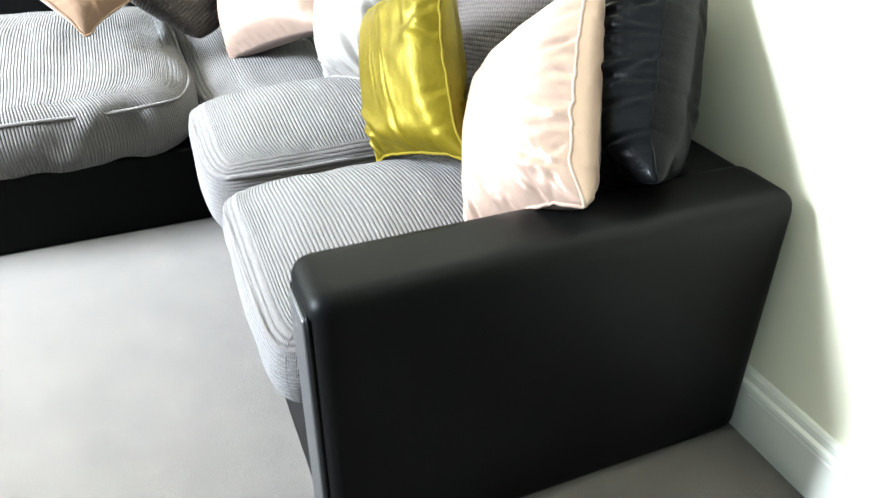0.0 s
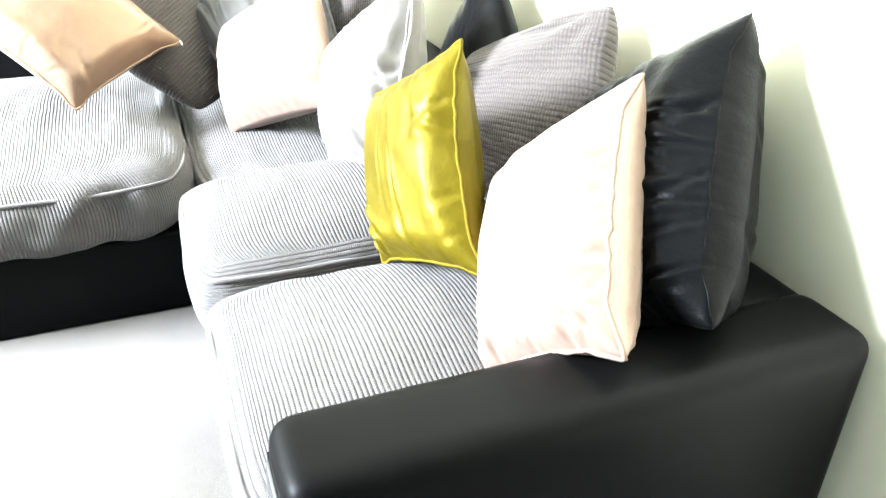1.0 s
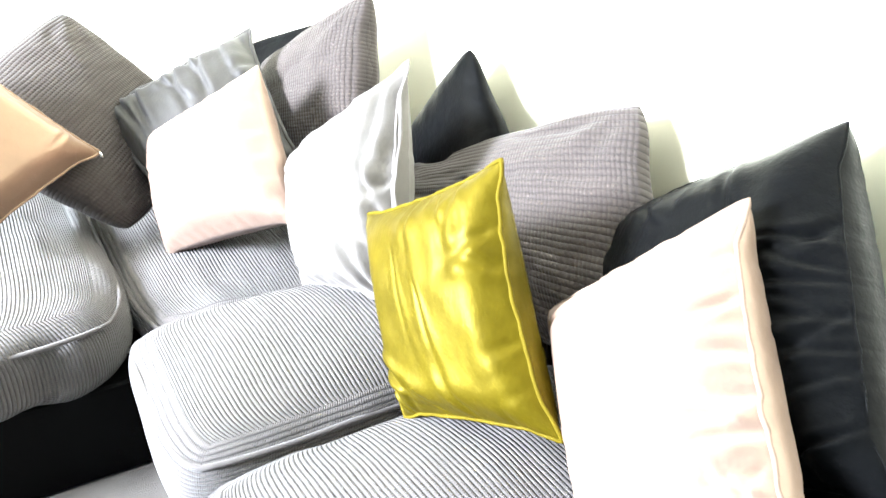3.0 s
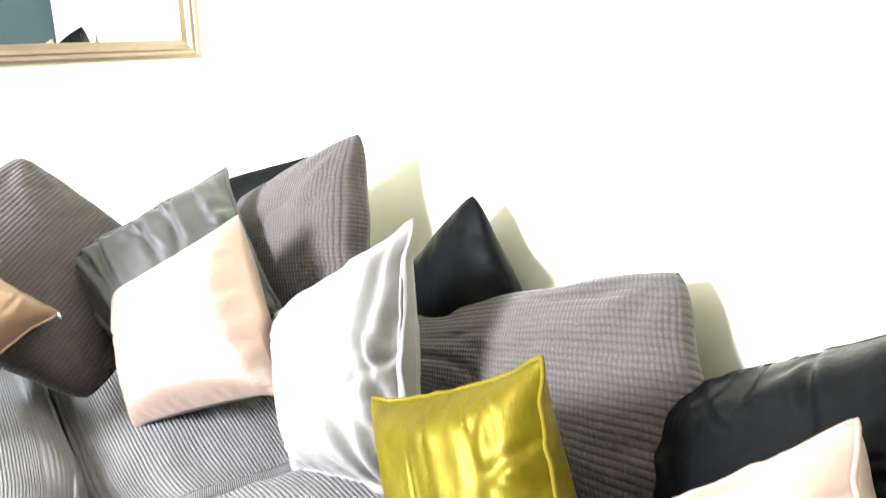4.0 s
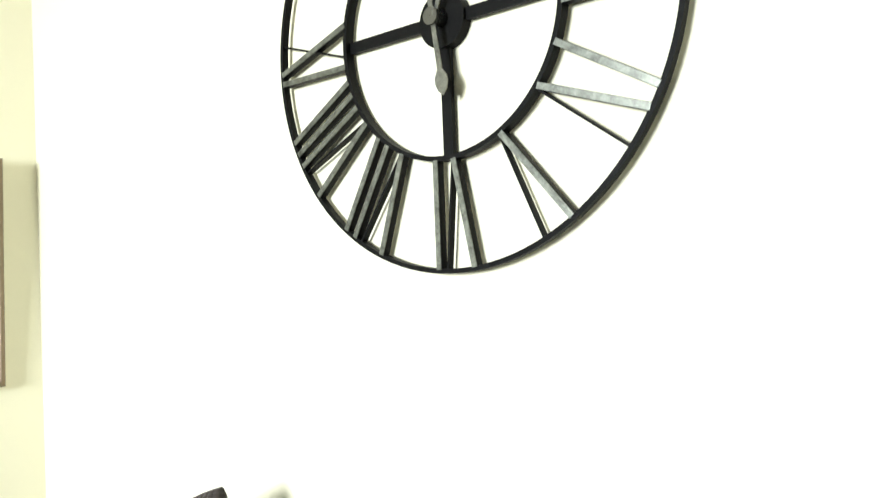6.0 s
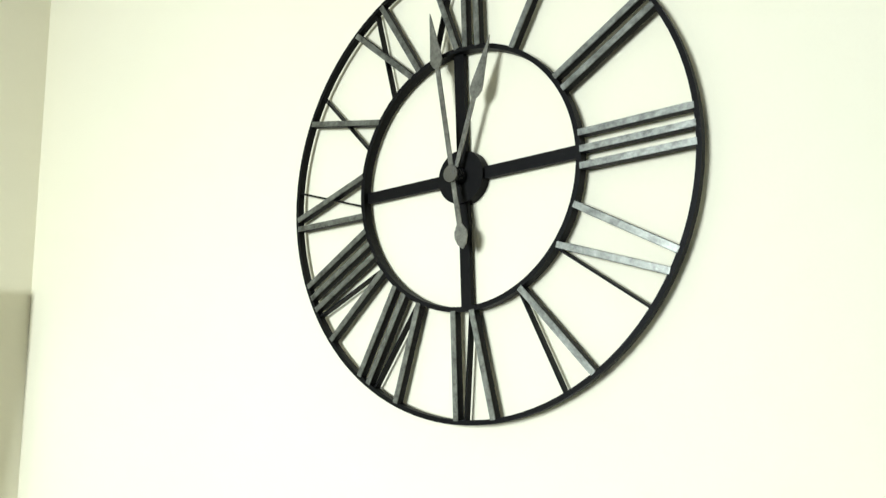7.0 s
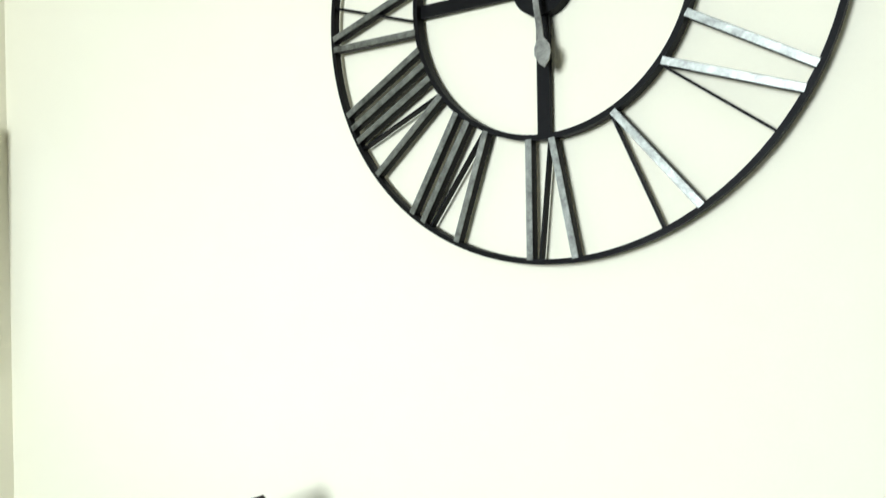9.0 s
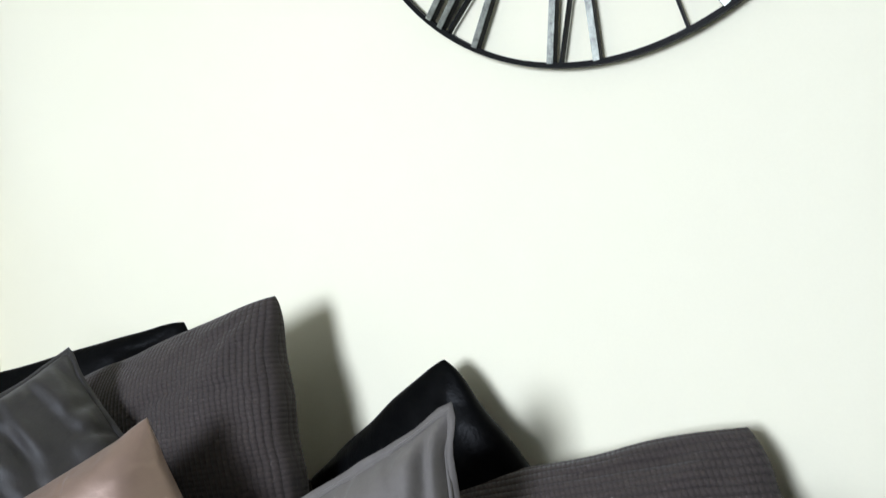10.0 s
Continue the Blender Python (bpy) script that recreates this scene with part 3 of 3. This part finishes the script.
cushion("back_cushion", (-0.98, -0.24, 0.59), (-0.447, -0.148, 0.855), (-0.28, -0.25, 0.45), (-0.83, -0.33, 0.33), 0.19, CORD_BACK, "large brown-grey jumbo cord back cushion beside the corner", BACKS, 0.015, 0.005, 0.004, 12, full=0.38, round_tips=0.012, upright=True)
cushion("back_cushion", (-0.76, -1.04, 0.60), (-0.99, -0.71, 0.788), (-0.90, -0.42, 0.47), (-0.56, -0.70, 0.36), 0.15, CORD_BACK, "large brown-grey jumbo cord back cushion slumped on the seat", BACKS, 0.0, 0.006, 0.003, 13, full=0.38, round_tips=0.045)
cushion("leather_cushion", (0.27, -0.075, 0.56), (0.622, -0.070, 0.810), (0.866, -0.262, 0.526), (0.54, -0.24, 0.30), 0.19, LEATHER_SOFT, "black faux leather cushion leaning on the wall over the arm", BACKS, 0.0, 0.004, 0.004, 14, LEATHER_SOFT, cord_radius=0.0009, full=0.42, pucker=0.006, fill=0.12, crease=0.010, creases=36, marks=LEATHER_FOLDS, bow_right=0.05, puff=0.34)
cushion("leather_cushion", (-0.43, -0.09, 0.50), (-0.16, -0.074, 0.776), (0.14, -0.11, 0.52), (-0.17, -0.16, 0.28), 0.09, LEATHER_SOFT, "black faux leather cushion standing on one corner", BACKS, 0.0, 0.002, 0.001, 15, full=0.4, round_tips=0.03)
cushion("leather_cushion", (-1.115, -0.36, 0.617), (-0.700, -0.115, 0.768), (-0.60, -0.16, 0.41), (-1.04, -0.42, 0.36), 0.09, LEATHER_SOFT, "black faux leather cushion set across the sofa corner", BACKS, 0.0, 0.002, 0.001, 16, full=0.4, round_tips=0.03)
cushion("yellow_cushion", (0.060, -0.412, 0.568), (0.354, -0.361, 0.736), (0.556, -0.40, 0.445), (0.306, -0.480, 0.348), 0.13, YELLOW, "mustard yellow satin cushion with piped edge", SCATTER, 0.045, 0.002, 0.004, 17, YELLOW_DARK, pucker=0.004, drape=0.0012, fill=0.10, crease=0.005, creases=30, marks=YELLOW_FOLDS, puff=0.45)
cushion("pink_cushion", (0.400, -0.300, 0.520), (0.622, -0.224, 0.745), (0.862, -0.372, 0.512), (0.68, -0.445, 0.36), 0.17, PINK, "blush pink satin cushion wedged against the arm", SCATTER, 0.02, 0.004, 0.004, 18, PINK_SEAM, pucker=0.010, fill=0.12, crease=0.006, creases=30, marks=PINK_FOLDS, puff=0.36)
cushion("silver_cushion", (-0.325, -0.402, 0.560), (-0.024, -0.284, 0.792), (0.12, -0.37, 0.405), (-0.10, -0.472, 0.372), 0.17, SILVER, "silver grey crushed velvet cushion on the seat", SCATTER, 0.02, 0.006, 0.006, 19, SILVER, pucker=0.006, drape=0.004, fill=0.10, flange=0.010, bend=0.05, crease=0.006, creases=30, marks=SILVER_FOLDS + HEM_FOLDS[:9])
cushion("velvet_cushion", (-0.842, -0.704, 0.563), (-0.757, -0.322, 0.750), (-0.40, -0.355, 0.53), (-0.50, -0.60, 0.39), 0.13, VELVET, "soft grey velvet cushion propped in the corner", SCATTER, 0.03, 0.005, 0.004, 20, None, pucker=0.005, drape=0.005, fill=0.09, flange=0.007, bend=0.05, crease=0.003, creases=6, marks=VELVET_FOLDS)
cushion("pink_cushion", (-0.678, -0.600, 0.538), (-0.441, -0.412, 0.724), (-0.196, -0.428, 0.460), (-0.478, -0.642, 0.322), 0.17, PINK, "blush pink satin cushion propped in the corner", SCATTER, 0.03, 0.003, 0.004, 21, None, pucker=0.008, fill=0.10, crease=0.004, marks=HEM_FOLDS, puff=0.42)
tan = cushion("tan_cushion", (-0.62, -1.24, 0.66), (-0.74, -0.98, 0.80), (-0.634, -0.720, 0.530), (-0.47, -0.98, 0.43), 0.17, TAN, "tan satin cushion leaning on a cord cushion", SCATTER, 0.03, 0.004, 0.005, 22, TAN, pucker=0.008, fill=0.10, crease=0.006, creases=30)


pull = part("zip_pull", tube([Vector((0, 0, 0)), Vector((0.004, 0.002, -0.004)), Vector((0.007, 0.004, -0.012))], 0.004, False, 8), PULL, None, smooth=True)
pull.parent = tan
pull.matrix_parent_inverse = tan.matrix_world.inverted()
pull.location = (-0.632, -0.722, 0.532)
tagged(pull, "small bright metal zip pull")


# ---- wall clock ----
CLOCK_Z, RIM, INNER = 1.618, 0.3985, 0.2185


def face_place(a, b, d):
    """Clock face: a to the right, b up from the hub, d out from the wall."""
    return Vector((a, -d, b))


def hoop(r0, r1, d0, d1, n=120):
    bm = bmesh.new()
    rings = []
    for i in range(n):
        w = 2 * math.pi * i / n
        rings.append([bm.verts.new(face_place(r * math.sin(w), r * math.cos(w), d)) for r, d in ((r0, d0), (r1, d0), (r1, d1), (r0, d1))])
    for i in range(n):
        for k in range(4):
            bm.faces.new((rings[i][k], rings[i][(k + 1) % 4], rings[(i + 1) % n][(k + 1) % 4], rings[(i + 1) % n][k]))
    bmesh.ops.recalc_face_normals(bm, faces=bm.faces[:])
    return bm


def strip(p, q, width, d0, d1):
    p, q = Vector(p), Vector(q)
    n = Vector((-(q - p).y, (q - p).x)).normalized() * width / 2
    return prism([tuple(p + n), tuple(q + n), tuple(q - n), tuple(p - n)], d0, d1, face_place)


clock = tagged(new("wall_clock"), "large round skeleton wall clock with roman numerals", "clock")
part("outer_ring", hoop(RIM - 0.0078, RIM, 0.010, 0.023), IRON, clock)
part("inner_ring", hoop(INNER - 0.0045, INNER + 0.0035, 0.006, 0.024), IRON, clock)
for k in range(4):
    w = k * math.pi / 2
    s, c = math.sin(w), math.cos(w)
    part("bar", strip((0.03 * s, 0.03 * c), ((INNER - 0.003) * s, (INNER - 0.003) * c), 0.020, 0.006, 0.014), IRON, clock)
part("hub", hoop(0.001, 0.045, 0.0, 0.02, 48), IRON, clock)

GLYPHS = {"I": (0.025, [(0, 0, 1)]), "V": (0.056, [(-0.030, 0.004, 1), (0.026, 0.009, 0)]), "X": (0.066, [(-0.028, 0.028, 1), (0.027, -0.027, 0)])}
NUMERALS = ["XII", "I", "II", "III", "IV", "V", "VI", "VII", "VIII", "IX", "X", "XI"]
for hour, word in enumerate(NUMERALS):
    w = hour * math.pi / 6
    right, out_dir = Vector((math.cos(w), -math.sin(w))), Vector((math.sin(w), math.cos(w)))
    total = sum(GLYPHS[ch][0] for ch in word)
    x = -total / 2
    numeral = new("numeral")
    numeral.parent = clock
    shift = {"IV": 0.014, "VI": -0.008}.get(word, 0.0)
    for ch in word:
        wide, strokes = GLYPHS[ch]
        centre = x + wide / 2 + (shift if ch == "V" or word == "VI" else -shift * 0.4)
        x += wide
        for outer, inner, bold in strokes:
            a0, a1 = centre + inner, centre + outer
            r0, r1 = math.sqrt((INNER + 0.002) ** 2 - a0 ** 2), math.sqrt((RIM - 0.006) ** 2 - a1 ** 2)
            p, q = right * a0 + out_dir * r0, right * a1 + out_dir * r1
            if bold:
                part("stroke", strip(p, q, 0.0112, 0.010, 0.0225), IRON, numeral)
                part("face_strip", strip(p, q, 0.0098, 0.0225, 0.0245), GALVANISED, numeral)
            else:
                part("stroke", strip(p, q, 0.0035, 0.008, 0.020), IRON, numeral)


def hand(angle, outline, d0, d1, name, mat):
    w = radians(angle)
    c, s = math.cos(w), math.sin(w)
    part(name, prism([(a * c + b * s, -a * s + b * c) for a, b in outline], d0, d1, face_place), mat, clock, "thin brushed metal hand")


LEAF = [(0.0045, 0.0), (0.0085, 0.004), (0.0125, 0.014), (0.0120, 0.024), (0.0085, 0.046), (0.0050, 0.070), (0.0022, 0.092)]


def leaf_hand(shaft, tail):
    """A slim shaft with a slender leaf at its end and, on the long hand, a drop on its tail."""
    side = [(w, shaft + rise) for w, rise in LEAF]
    end = [(0.0045, -tail), (0.0115, -tail - 0.012), (0.0125, -tail - 0.022), (0.008, -tail - 0.034)] if tail else [(0.004, 0.0)]
    half = end[::-1] + side
    tips = ([(0.0, -tail - 0.042)] if tail else [])
    return tips + half + [(0.0, shaft + 0.104)] + [(-w, r) for w, r in half[::-1]]


hand(-7.5, leaf_hand(0.190, 0.084), 0.040, 0.042, "minute_hand", HAND)
hand(20, leaf_hand(0.128, 0.0), 0.035, 0.037, "hour_hand", HAND)
part("hand_cap", hoop(0.0005, 0.014, 0.018, 0.047, 24), STEEL, clock)
clock.location = (0, 0, CLOCK_Z)


# ---- mirror ----
MIR_Y0, MIR_Y1, MIR_Z0, MIR_Z1, RAIL = -1.11, -0.106, 0.937, 1.575, 0.057
mirror = tagged(new("wall_mirror"), "rectangular wall mirror in a stepped champagne silver frame", "mirror")
PROFILE = [(0.0, 0.0), (0.0, 0.018), (0.004, 0.024), (0.014, 0.026), (0.018, 0.022), (0.024, 0.020), (0.030, 0.022), (0.034, 0.018), (0.040, 0.012), (RAIL, 0.010), (RAIL, 0.0)]


def rail(y0, z0, y1, z1):
    """One mitred side of the frame; the profile runs inward from the outer edge, on the left of the way."""
    along = Vector((0, y1 - y0, z1 - z0))
    length = along.length
    along.normalize()
    inward = Vector((0, -along.z, along.y))
    bm = bmesh.new()
    ends = [[bm.verts.new(Vector((h, y0, z0 - MIR_Z0)) + along * (i if e == 0 else length - i) + inward * i) for i, h in PROFILE] for e in (0, 1)]
    n = len(PROFILE)
    for i in range(n):
        bm.faces.new((ends[0][i], ends[0][(i + 1) % n], ends[1][(i + 1) % n], ends[1][i]))
    bm.faces.new(ends[0])
    bm.faces.new(ends[1][::-1])
    bmesh.ops.recalc_face_normals(bm, faces=bm.faces[:])
    part("frame_rail", bm, CHAMPAGNE, mirror)


for a, b in (((MIR_Y0, MIR_Z0), (MIR_Y1, MIR_Z0)), ((MIR_Y1, MIR_Z0), (MIR_Y1, MIR_Z1)), ((MIR_Y1, MIR_Z1), (MIR_Y0, MIR_Z1)), ((MIR_Y0, MIR_Z1), (MIR_Y0, MIR_Z0))):
    rail(*a, *b)
part("mirror_glass", box(0.002, 0.009, MIR_Y0 + RAIL - 0.004, MIR_Y1 - RAIL + 0.004, RAIL - 0.004, MIR_Z1 - MIR_Z0 - RAIL + 0.004), SILVERING, mirror, "clear mirror glass")
mirror.matrix_world = pose(WEST + 0.001, 0, MIR_Z0, 0, 2.25, 0)
